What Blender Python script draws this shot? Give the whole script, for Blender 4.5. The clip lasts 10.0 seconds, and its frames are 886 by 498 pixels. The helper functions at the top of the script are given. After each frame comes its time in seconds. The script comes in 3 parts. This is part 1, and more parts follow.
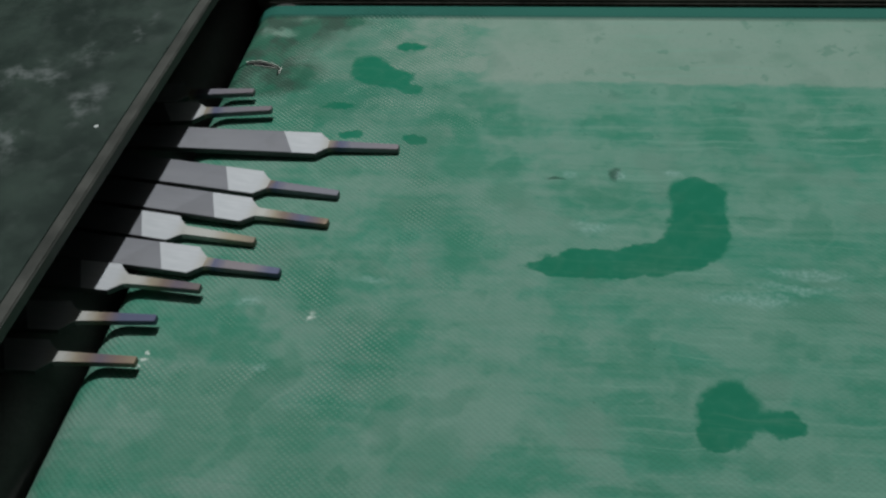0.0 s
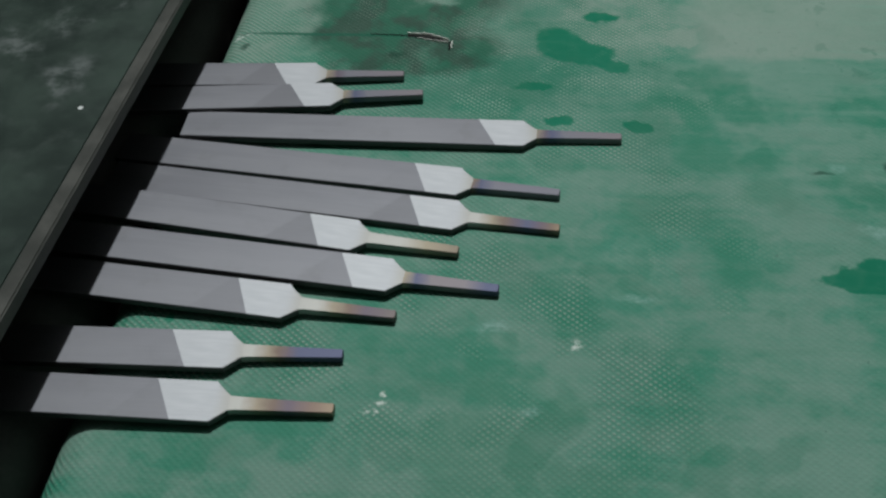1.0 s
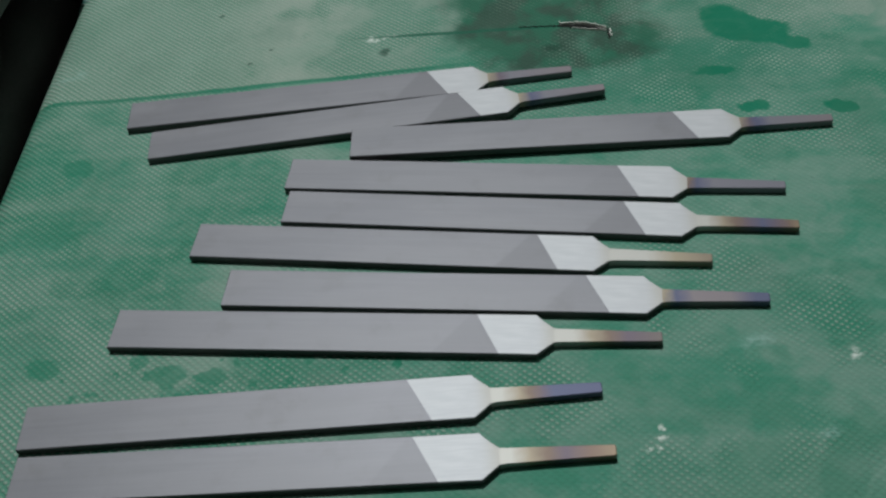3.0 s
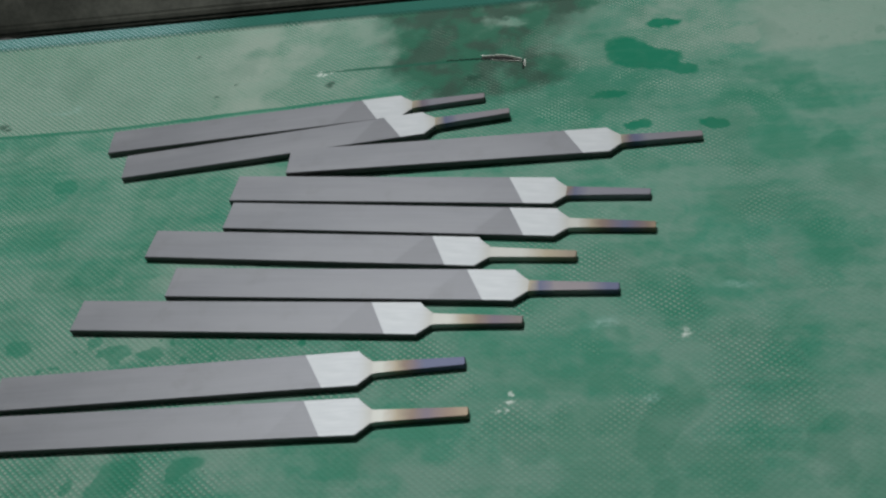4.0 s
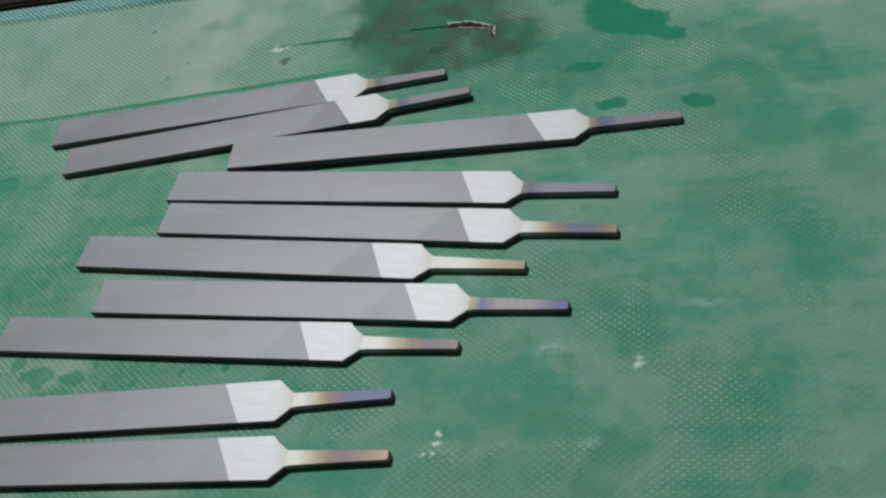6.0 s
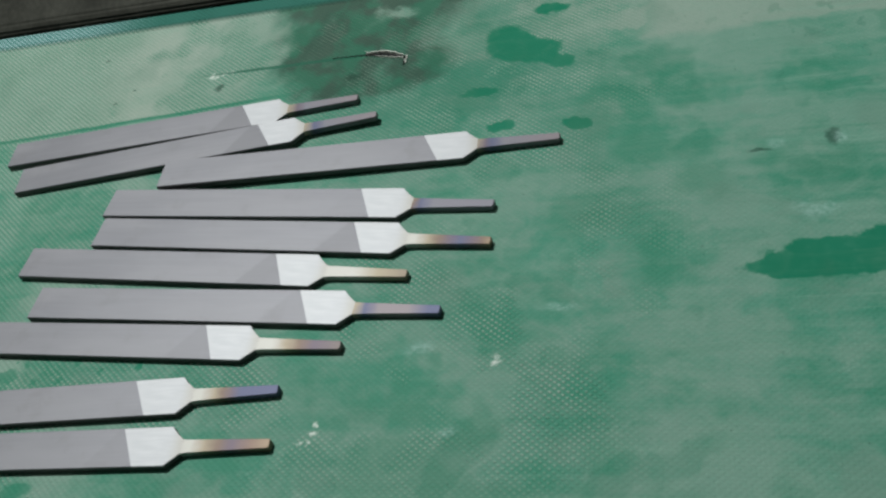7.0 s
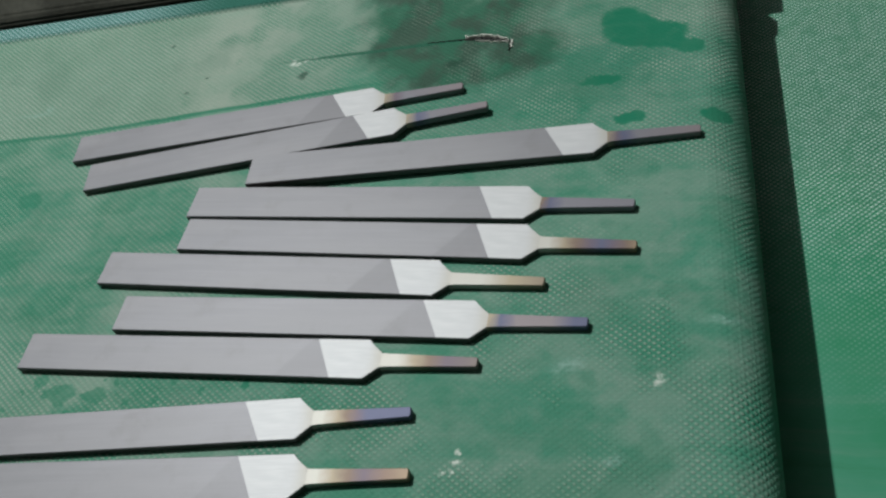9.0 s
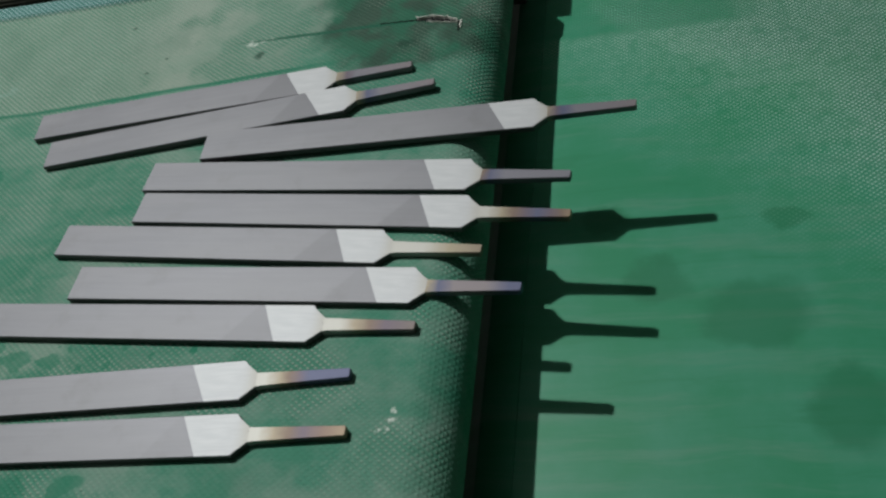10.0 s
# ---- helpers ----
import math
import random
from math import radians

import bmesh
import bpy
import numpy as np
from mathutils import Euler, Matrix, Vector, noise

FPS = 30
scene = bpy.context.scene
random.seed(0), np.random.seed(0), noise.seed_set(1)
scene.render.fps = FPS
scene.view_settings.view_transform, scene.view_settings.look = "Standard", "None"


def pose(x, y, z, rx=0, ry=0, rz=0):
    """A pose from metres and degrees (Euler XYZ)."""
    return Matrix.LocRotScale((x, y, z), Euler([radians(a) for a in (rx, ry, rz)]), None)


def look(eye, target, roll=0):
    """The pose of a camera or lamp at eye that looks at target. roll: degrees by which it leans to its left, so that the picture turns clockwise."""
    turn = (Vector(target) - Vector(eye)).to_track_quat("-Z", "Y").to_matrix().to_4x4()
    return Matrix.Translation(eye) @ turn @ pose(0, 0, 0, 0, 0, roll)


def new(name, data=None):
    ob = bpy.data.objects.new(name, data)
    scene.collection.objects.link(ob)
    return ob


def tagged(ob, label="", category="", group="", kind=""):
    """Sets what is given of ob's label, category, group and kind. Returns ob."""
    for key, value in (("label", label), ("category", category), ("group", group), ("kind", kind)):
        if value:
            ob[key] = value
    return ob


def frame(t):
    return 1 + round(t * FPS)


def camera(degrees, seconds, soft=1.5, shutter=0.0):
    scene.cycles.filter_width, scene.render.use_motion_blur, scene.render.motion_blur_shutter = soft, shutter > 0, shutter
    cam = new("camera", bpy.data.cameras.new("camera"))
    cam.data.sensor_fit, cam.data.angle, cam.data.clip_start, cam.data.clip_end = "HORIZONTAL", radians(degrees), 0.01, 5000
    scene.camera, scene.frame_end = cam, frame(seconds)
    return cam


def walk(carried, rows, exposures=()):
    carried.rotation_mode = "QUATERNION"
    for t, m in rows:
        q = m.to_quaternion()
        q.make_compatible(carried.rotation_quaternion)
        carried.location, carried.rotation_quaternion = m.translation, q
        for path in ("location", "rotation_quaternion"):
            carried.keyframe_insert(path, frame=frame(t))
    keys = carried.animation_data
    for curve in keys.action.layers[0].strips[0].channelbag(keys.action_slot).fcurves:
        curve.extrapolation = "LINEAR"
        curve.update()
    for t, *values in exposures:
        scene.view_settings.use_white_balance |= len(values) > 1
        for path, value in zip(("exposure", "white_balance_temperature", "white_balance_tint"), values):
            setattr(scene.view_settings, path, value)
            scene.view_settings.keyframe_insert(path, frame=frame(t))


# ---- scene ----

# ---- camera ----
SECONDS = 10.0
SPEED = 0.128        # the green belt, metres a second
SPEED_LOW = 0.26     # the lower belt that takes the files over
cam = camera(48.69, SECONDS, soft=2.5)


def travel(t):
    """How far the green belt has run after t seconds; its pace wavers a little on the way."""
    gone, times, speeds = 0.0, (0, 1, 2, 3.3, 4.3, 8.0, 8.5, SECONDS), (0.146, 0.134, 0.1235, 0.1175, SPEED, SPEED, 0.136, 0.1365)
    for t0, t1, v0, v1 in zip(times, times[1:], speeds, speeds[1:]):
        d = min(max(t - t0, 0), t1 - t0)
        gone += d * (v0 + (v1 - v0) * d / (t1 - t0) / 2)
    return gone


# seconds; eye over the moving belt (its own x), y, z; way of the lens; lean
ROWS = [
    (0, 0.3270, -0.3877, 0.5344, -0.1696, 0.6791, -0.7142, -7.42),
    (0.5, 0.2025, -0.3551, 0.5003, -0.1410, 0.6817, -0.7179, -5.39),
    (1, 0.0980, -0.3101, 0.4777, -0.1122, 0.6651, -0.7382, -4.67),
    (1.5, 0.0153, -0.2687, 0.4697, -0.0900, 0.6590, -0.7468, -4.49),
    (2, -0.0505, -0.2434, 0.4643, -0.0561, 0.6430, -0.7638, -4.92),
    (2.2, -0.0747, -0.2387, 0.4616, -0.0461, 0.6423, -0.7650, -5.11),
    (3.3, -0.0392, -0.2770, 0.4745, -0.0978, 0.6498, -0.7538, -9.64),
    (3.5, -0.0149, -0.2873, 0.4858, -0.1192, 0.6494, -0.7511, -11.01),
    (4, 0.0604, -0.3458, 0.5111, -0.1547, 0.6743, -0.7221, -12.59),
    (4.5, 0.0970, -0.3853, 0.5169, -0.1618, 0.6781, -0.7170, -13.64),
    (5, 0.0884, -0.3357, 0.5063, -0.1735, 0.6603, -0.7307, -14.53),
    (5.5, 0.1337, -0.2597, 0.4867, -0.2181, 0.6179, -0.7554, -15.99),
    (6, 0.1492, -0.2409, 0.4817, -0.2510, 0.5958, -0.7629, -21.28),
    (6.2, 0.1724, -0.2437, 0.4840, -0.2680, 0.5837, -0.7665, -23.18),
    (7.3, 0.2693, -0.2920, 0.5028, -0.2945, 0.6117, -0.7343, -22.76),
    (7.5, 0.2660, -0.3052, 0.4974, -0.3104, 0.6088, -0.7301, -22.96),
    (8, 0.2276, -0.2964, 0.5029, -0.3346, 0.5959, -0.7300, -24.89),
    (8.5, 0.1866, -0.2382, 0.4839, -0.2969, 0.5797, -0.7588, -22.97),
    (9, 0.1503, -0.2328, 0.4870, -0.2701, 0.5945, -0.7574, -22.83),
    (9.5, 0.1725, -0.2465, 0.4872, -0.2754, 0.5940, -0.7559, -23.36),
    (10, 0.1860, -0.2577, 0.4832, -0.2623, 0.5950, -0.7597, -22.36),
]
walk(cam, [(t, look((x + travel(t), y, z), (x + travel(t) + dx, y + dy, z + dz), roll))
           for t, x, y, z, dx, dy, dz, roll in ROWS],
     exposures=[(0, -0.08, 6250, 10), (2, -0.15, 6250, 10), (3.5, -0.05, 6300, 10), (4.5, 0.10, 6350, 10), (6, 0.24, 6400, 10), (7.5, 0.42, 6450, 10), (8.5, 0.35, 6500, 10), (9.5, 0.23, 6500, 10), (10, 0.12, 6500, 10)])

# ---- light: one bare workshop lamp, high behind the belt ----
world = bpy.data.worlds.new("world")
world.use_nodes = True
world.node_tree.nodes["Background"].inputs[0].default_value = (0.8, 0.9, 1.0, 1)
world.node_tree.nodes["Background"].inputs[1].default_value = 0.03
scene.world = world

lamp_data = bpy.data.lights.new("workshop_lamp", "POINT")
lamp_data.energy = 240
lamp_data.shadow_soft_size = 0.03
lamp_data.color = (0.97, 1.0, 0.98)
lamp = new("workshop_lamp", lamp_data)
lamp.location = (0.14, 1.05, 2.5)


# ---- node helpers ----
class Nodes:
    """A node material in the making."""

    def __init__(self, name):
        self.mat = bpy.data.materials.new(name)
        self.mat.use_nodes = True
        self.tree = self.mat.node_tree
        self.bsdf = self.tree.nodes["Principled BSDF"]

    def put(self, socket, value):
        if isinstance(value, bpy.types.NodeSocket):
            self.tree.links.new(value, socket)
        elif isinstance(value, (tuple, list)) and len(value) == 3 and socket.type == "RGBA":
            socket.default_value = (*value, 1)
        else:
            socket.default_value = value

    def node(self, kind):
        return self.tree.nodes.new(kind)

    def math(self, op, a, b=0.0, clamp=False):
        n = self.node("ShaderNodeMath")
        n.operation, n.use_clamp = op, clamp
        self.put(n.inputs[0], a)
        self.put(n.inputs[1], b)
        return n.outputs[0]

    def vec(self, op, a, b=(0, 0, 0)):
        n = self.node("ShaderNodeVectorMath")
        n.operation = op
        self.put(n.inputs[0], a)
        self.put(n.inputs[1], b)
        return n.outputs["Value"] if op in ("LENGTH", "DOT_PRODUCT") else n.outputs[0]

    def coord(self, kind):
        return self.node("ShaderNodeTexCoord").outputs[kind]

    def split(self, v):
        n = self.node("ShaderNodeSeparateXYZ")
        self.put(n.inputs[0], v)
        return n.outputs

    def noise(self, at, scale, detail=3.0, rough=0.55, colour=False):
        n = self.node("ShaderNodeTexNoise")
        self.put(n.inputs["Vector"], at)
        n.inputs["Scale"].default_value = scale
        n.inputs["Detail"].default_value = detail
        n.inputs["Roughness"].default_value = rough
        return n.outputs["Color" if colour else "Fac"]

    def span(self, value, low, high, to_low=0.0, to_high=1.0, smooth=True):
        n = self.node("ShaderNodeMapRange")
        n.interpolation_type = "SMOOTHSTEP" if smooth else "LINEAR"
        self.put(n.inputs["Value"], value)
        for key, v in (("From Min", low), ("From Max", high), ("To Min", to_low), ("To Max", to_high)):
            self.put(n.inputs[key], v)
        return n.outputs[0]

    def mix(self, fac, a, b):
        n = self.node("ShaderNodeMix")
        n.data_type = "RGBA"
        self.put(n.inputs[0], fac)
        self.put(n.inputs[6], a)
        self.put(n.inputs[7], b)
        return n.outputs[2]

    def ramp(self, fac, stops):
        n = self.node("ShaderNodeValToRGB")
        self.put(n.inputs[0], fac)
        while len(n.color_ramp.elements) < len(stops):
            n.color_ramp.elements.new(0.5)
        for e, (at, c) in zip(n.color_ramp.elements, stops):
            e.position, e.color = at, (*c, 1)
        return n.outputs[0]

    def bump(self, height, strength, distance):
        n = self.node("ShaderNodeBump")
        self.put(n.inputs["Strength"], strength)
        n.inputs["Distance"].default_value = distance
        self.put(n.inputs["Height"], height)
        self.put(self.bsdf.inputs["Normal"], n.outputs[0])

    def blob(self, at, u, v, ru, rv, soft=0.12):
        """1 inside an uneven ellipse at (u, v), 0 outside."""
        d = self.vec("MULTIPLY", self.vec("SUBTRACT", at, (u, v, 0)), (1 / ru, 1 / rv, 0))
        return self.span(self.vec("LENGTH", d), 1 + soft, 1 - soft)

    def blobs(self, at, rows, soft=0.12):
        total = 0.0
        for row in rows:
            total = self.math("MAXIMUM", total, self.blob(at, *row, soft=soft))
        return total

    def pool(self, at, rows, soft=0.05):
        """Ellipses that run together like drops: 1 inside, 0 outside."""
        total = 0.0
        for u, v, ru, rv in rows:
            d = self.vec("MULTIPLY", self.vec("SUBTRACT", at, (u, v, 0)), (1 / ru, 1 / rv, 0))
            total = self.math("ADD", total, self.span(self.vec("LENGTH", d), 2.0, 0.0))
        return self.span(total, 0.5 - soft, 0.5 + soft)

    def finish(self, colour, rough, metal=0.0, specular=None):
        self.put(self.bsdf.inputs["Base Color"], colour)
        self.put(self.bsdf.inputs["Roughness"], rough)
        self.put(self.bsdf.inputs["Metallic"], metal)
        if specular is not None:
            self.put(self.bsdf.inputs["Specular IOR Level"], specular)
        return self.mat


def weave(n, at, pitch, lean=1):
    """Height of a twill weave, 0 to 1: ribs that lean one way, broken by the cross threads."""
    shift = n.vec("MULTIPLY", n.vec("SUBTRACT", n.noise(at, 120, 2, colour=True), (0.5, 0.5, 0.5)), (0.0016, 0.0016, 0))
    x, y, _ = n.split(n.vec("ADD", at, shift))
    k = 2 * math.pi / pitch
    slant = n.math("MULTIPLY", x, 0.8 * lean)
    a = n.math("SINE", n.math("MULTIPLY", n.math("ADD", slant, y), k))
    b = n.math("SINE", n.math("MULTIPLY", n.math("SUBTRACT", slant, y), k))
    return n.span(n.math("ADD", n.math("MULTIPLY", n.math("ADD", n.math("MULTIPLY", a, 1.7), b), 0.26), n.math("MULTIPLY", n.math("MULTIPLY", a, b), 0.30)), -0.55, 0.80)


# patches of the green belt: along, across, half sizes
WET = [
    (0.284, 0.1085, 0.020, 0.0075), (0.308, 0.112, 0.022, 0.012), (0.337, 0.115, 0.023, 0.014), (0.366, 0.122, 0.021, 0.014), (0.391, 0.138, 0.021, 0.018),
    (0.390, 0.168, 0.021, 0.018), (0.391, 0.197, 0.020, 0.015),
    (0.4055, -0.010, 0.021, 0.022), (0.441, -0.019, 0.010, 0.009), (0.398, -0.032, 0.012, 0.008),
    (0.1295, 0.387, 0.015, 0.007), (0.094, 0.352, 0.019, 0.019), (0.122, 0.334, 0.019, 0.013), (0.142, 0.318, 0.010, 0.007),
    (0.098, 0.253, 0.012, 0.006), (0.157, 0.249, 0.012, 0.006), (0.079, 0.292, 0.016, 0.004), (-0.378, 0.228, 0.012, 0.009),
    (-0.353, 0.055, 0.010, 0.008), (-0.297, 0.060, 0.006, 0.005), (-0.274, 0.0475, 0.010, 0.006), (-0.249, 0.046, 0.006, 0.005),
    (-0.243, -0.047, 0.014, 0.012), (-0.253, -0.060, 0.010, 0.010), (-0.200, -0.040, 0.011, 0.006), (-0.208, -0.048, 0.006, 0.006), (-0.279, -0.055, 0.004, 0.005),
] + [(-0.34 + 0.0105 * i, 0.046 + 0.013 * math.sin(5.1 * i), 0.0018 + 0.0010 * (i * 7 % 3), 0.0015 + 0.0009 * (i * 5 % 3)) for i in range(20)]
DAMP = [
    (0.068, -0.027, 0.026, 0.020), (0.040, -0.030, 0.018, 0.018), (0.120, -0.050, 0.024, 0.020), (0.083, -0.058, 0.034, 0.018), (0.108, 0.000, 0.016, 0.012),
    (0.030, -0.085, 0.034, 0.020), (0.062, 0.010, 0.012, 0.008), (0.325, 0.190, 0.016, 0.010), (0.452, 0.201, 0.016, 0.010), (0.47, 0.075, 0.026, 0.014),
    (0.205, 0.215, 0.026, 0.012), (0.242, 0.183, 0.020, 0.012), (0.170, 0.160, 0.030, 0.018), (0.150, -0.095, 0.040, 0.024), (0.215, -0.06, 0.024, 0.020),
]
SMUDGE = [(-0.060, 0.418, 0.050, 0.036), (-0.004, 0.404, 0.050, 0.032), (-0.085, 0.365, 0.026, 0.030), (-0.030, 0.345, 0.050, 0.030),
          (0.012, 0.330, 0.030, 0.022), (0.050, 0.430, 0.022, 0.016), (-0.095, 0.445, 0.030, 0.020), (-0.050, 0.318, 0.030, 0.016)]
GAP = [(-0.007, 0.409, 0.016, 0.008), (0.050, 0.303, 0.022, 0.008), (0.055, 0.372, 0.016, 0.010)]
SCUFF = [(0.1153, 0.0507, 0.0022, 0.0046), (0.001, -0.008, 0.0026, 0.0018), (0.0035, -0.002, 0.0020, 0.0018), (0.001, 0.005, 0.0017, 0.0015), (-0.004, -0.009, 0.0018, 0.0013),
         (-0.1755, 0.3540, 0.005, 0.0024), (-0.162, 0.3562, 0.006, 0.0012)]
FAINT = [(0.291, 0.211, 0.005, 0.004), (0.371, 0.216, 0.006, 0.004), (0.331, 0.213, 0.004, 0.004), (0.062, 0.058, 0.010, 0.004), (0.150, 0.085, 0.012, 0.003),
         (0.466, 0.112, 0.026, 0.004), (0.425, 0.085, 0.030, 0.006), (0.455, 0.098, 0.030, 0.004), (0.310, 0.150, 0.012, 0.006), (0.090, 0.000, 0.006, 0.003), (-0.415, 0.328, 0.014, 0.002), (-0.402, 0.332, 0.004, 0.003)]
SPECK = [(-0.164, 0.3365, 0.0035, 0.0035), (0.279, 0.206, 0.007, 0.002), (0.326, 0.213, 0.004, 0.005), (-0.268, 0.332, 0.0018, 0.0016),
         (-0.252, 0.350, 0.0014, 0.0014), (-0.469, 0.314, 0.004, 0.004), (-0.463, 0.309, 0.003, 0.002), (0.443, 0.452, 0.010, 0.006), (-0.300, 0.395, 0.002, 0.0016), (-0.035, 0.330, 0.006, 0.004)]


def green_belt_material():
    n = Nodes("green belt")
    at = n.coord("UV")
    u, v, _ = n.split(at)

    def wobble(scale, reach, detail=3):
        return n.vec("MULTIPLY", n.vec("SUBTRACT", n.noise(at, scale, detail, 0.6, colour=True), (0.5, 0.5, 0.5)), (reach, reach, 0))

    near = n.vec("ADD", at, n.vec("ADD", wobble(38, 0.018), wobble(170, 0.006)))
    loose = n.vec("ADD", at, n.vec("ADD", wobble(22, 0.05, 5), wobble(120, 0.014)))
    streak = n.noise(n.vec("MULTIPLY", at, (7, 60, 1)), 1.0, 4)
    cloud = n.noise(at, 13, 5, 0.6)
    fine = n.noise(at, 260, 3, 0.7)
    ahead = n.span(u, 0.18, 0.40)
    # pale dried film over the green, laid in streaks along the travel
    patchy = n.noise(n.vec("ADD", n.vec("MULTIPLY", at, (11, 22, 1)), n.vec("MULTIPLY", n.noise(at, 25, 3, colour=True), (1.4, 1.4, 0))), 1.0, 5, 0.62)
    film = n.span(n.math("ADD", n.math("ADD", n.math("MULTIPLY", streak, 0.24), n.math("MULTIPLY", cloud, 0.46)), n.math("MULTIPLY", patchy, 0.50)), 0.485, 0.68, 0.14, 1.0)
    line = n.span(u, -0.36, 0.09, 0.300, 0.332, smooth=False)
    over = n.math("SUBTRACT", n.math("ADD", v, n.math("MULTIPLY", n.math("SUBTRACT", n.noise(at, 30, 4), 0.5), n.span(u, -0.10, 0.06, 0.004, 0.022))), line)
    far = n.span(over, n.span(u, -0.10, 0.05, -0.001, -0.004), n.span(u, -0.10, 0.05, 0.001, 0.006))
    # mottled clearings in the far strip beyond the smudge
    far = n.math("MULTIPLY", far, n.math("MAXIMUM", n.span(n.noise(loose, 17, 4), 0.40, 0.56, 0.35, 1.0), n.math("MAXIMUM", n.span(u, -0.10, -0.14), n.span(u, 0.17, 0.22))))
    film = n.math("MAXIMUM", film, n.math("MULTIPLY", far, n.span(cloud, 0.25, 0.6, 0.75, 1.0)))
    wet = n.math("MULTIPLY", n.pool(near, WET, 0.13), n.math("MULTIPLY", n.span(n.noise(at, 90, 3), 0.25, 0.55, 0.84, 1.0), n.span(u, -0.10, -0.20, 1.0, 0.55)))
    damp = n.pool(n.vec("ADD", at, n.vec("ADD", wobble(30, 0.036, 4), wobble(150, 0.008))), DAMP, 0.30)
    smudge = n.math("MULTIPLY", n.pool(loose, SMUDGE, 0.5), n.span(n.noise(at, 26, 5, 0.62), 0.22, 0.48, 0.40, 1.0))
    smudge = n.math("MULTIPLY", smudge, n.math("SUBTRACT", 1.0, n.math("MULTIPLY", n.pool(loose, GAP, 0.4), 0.9)))
    film = n.math("MULTIPLY", film, n.math("SUBTRACT", 1.0, wet))
    film = n.math("MULTIPLY", film, n.span(fine, 0.2, 0.6, 0.86, 1.0))
    # how plainly the cloth shows: clogged here and there, smooth towards the leading end
    kept = n.span(n.noise(at, 10, 4, 0.6), 0.44, 0.60, 0.10, 1.0)
    kept = n.math("MAXIMUM", kept, n.math("MAXIMUM", n.span(u, -0.20, -0.34), n.blob(at, 0.05, 0.31, 0.15, 0.09, soft=0.7)))
    kept = n.math("MULTIPLY", kept, n.math("MULTIPLY", n.span(u, 0.14, 0.26, 1.0, 0.10), n.math("MAXIMUM", n.span(v, -0.06, 0.04, 0.25, 1.0), n.span(u, -0.02, -0.18))))
    cross = weave(n, at, 0.0043)
    cloth = n.math("ADD", n.math("MULTIPLY", cross, kept), n.math("MULTIPLY", n.math("SUBTRACT", 1.0, kept), 0.5))
    green = n.mix(n.span(cloud, 0.3, 0.7), (0.022, 0.185, 0.110), (0.034, 0.220, 0.142))
    pale = n.mix(n.noise(at, 40, 4), (0.140, 0.248, 0.194), (0.208, 0.305, 0.252))
    pale = n.mix(n.math("MULTIPLY", far, 0.8), pale, (0.275, 0.322, 0.275))
    pale = n.mix(n.math("MULTIPLY", n.span(u, -0.10, -0.30), n.span(far, 0.0, 1.0, 0.45, 0.9)), pale, (0.335, 0.362, 0.314))
    pale = n.mix(n.math("MULTIPLY", n.span(u, 0.16, 0.46, 0.0, 0.6), n.span(far, 0.0, 1.0, 1.0, 0.3)), pale, (0.108, 0.262, 0.188))
    c = n.mix(n.math("MULTIPLY", film, n.span(cloth, 0.05, 0.95, n.span(kept, 0.0, 1.0, 0.7, 0.34), 1.0)), green, pale)
    c = n.mix(n.math("MULTIPLY", damp, 0.52), c, (0.050, 0.195, 0.125))
    scrape = n.span(n.noise(n.vec("ADD", n.vec("MULTIPLY", at, (30, 110, 1)), n.vec("MULTIPLY", n.noise(at, 18, 3, colour=True), (5, 5, 0))), 1.0, 4, 0.6), 0.66, 0.78)
    c = n.mix(n.math("MULTIPLY", scrape, 0.26), c, (0.30, 0.40, 0.36))
    # drag marks along the travel
    drag = n.noise(n.vec("ADD", n.vec("MULTIPLY", at, (6, 120, 1)), n.vec("MULTIPLY", n.noise(at, 12, 3, colour=True), (0.5, 2.5, 0))), 1.0, 5, 0.65)
    c = n.mix(n.math("MULTIPLY", n.span(drag, 0.53, 0.68, 0.0, 0.50), n.span(ahead, 0.0, 1.0, 0.3, 0.85)), c, (0.170, 0.320, 0.245))
    c = n.mix(n.math("MULTIPLY", n.span(drag, 0.46, 0.33, 0.0, 0.50), n.math("MULTIPLY", n.span(ahead, 0.0, 1.0, 0.35, 1.0), n.math("SUBTRACT", 1.0, far))), c, (0.024, 0.180, 0.105))
    # tide lines round old damp
    tide = n.noise(n.vec("ADD", at, wobble(45, 0.012)), 15, 4, 0.5)
    rim = n.math("MULTIPLY", n.span(tide, 0.520, 0.570), n.span(tide, 0.625, 0.575))
    c = n.mix(n.math("MULTIPLY", rim, 0.13), c, (0.200, 0.320, 0.250))
    c = n.mix(n.math("MULTIPLY", n.span(tide, 0.565, 0.63), n.math("MULTIPLY", n.math("SUBTRACT", 1.0, far), 0.26)), c, (0.028, 0.170, 0.102))
    c = n.mix(n.math("MULTIPLY", n.span(tide, 0.43, 0.33), 0.30), c, (0.110, 0.205, 0.155))
    # bare pale fibre on the crowns of the cloth
    crowns = n.math("MULTIPLY", n.span(cross, 0.60, 0.86), n.math("MULTIPLY", kept, n.span(n.noise(n.vec("ADD", at, wobble(60, 0.02)), 21, 4, 0.6), 0.45, 0.62, 0.08, 1.0)))
    c = n.mix(n.math("MULTIPLY", crowns, n.math("MULTIPLY", n.math("SUBTRACT", 1.0, wet), n.span(n.math("MULTIPLY", n.span(u, 0.00, 0.03), n.span(v, 0.25, 0.29)), 0.0, 1.0, 0.43, 0.72))), c, (0.360, 0.420, 0.355))
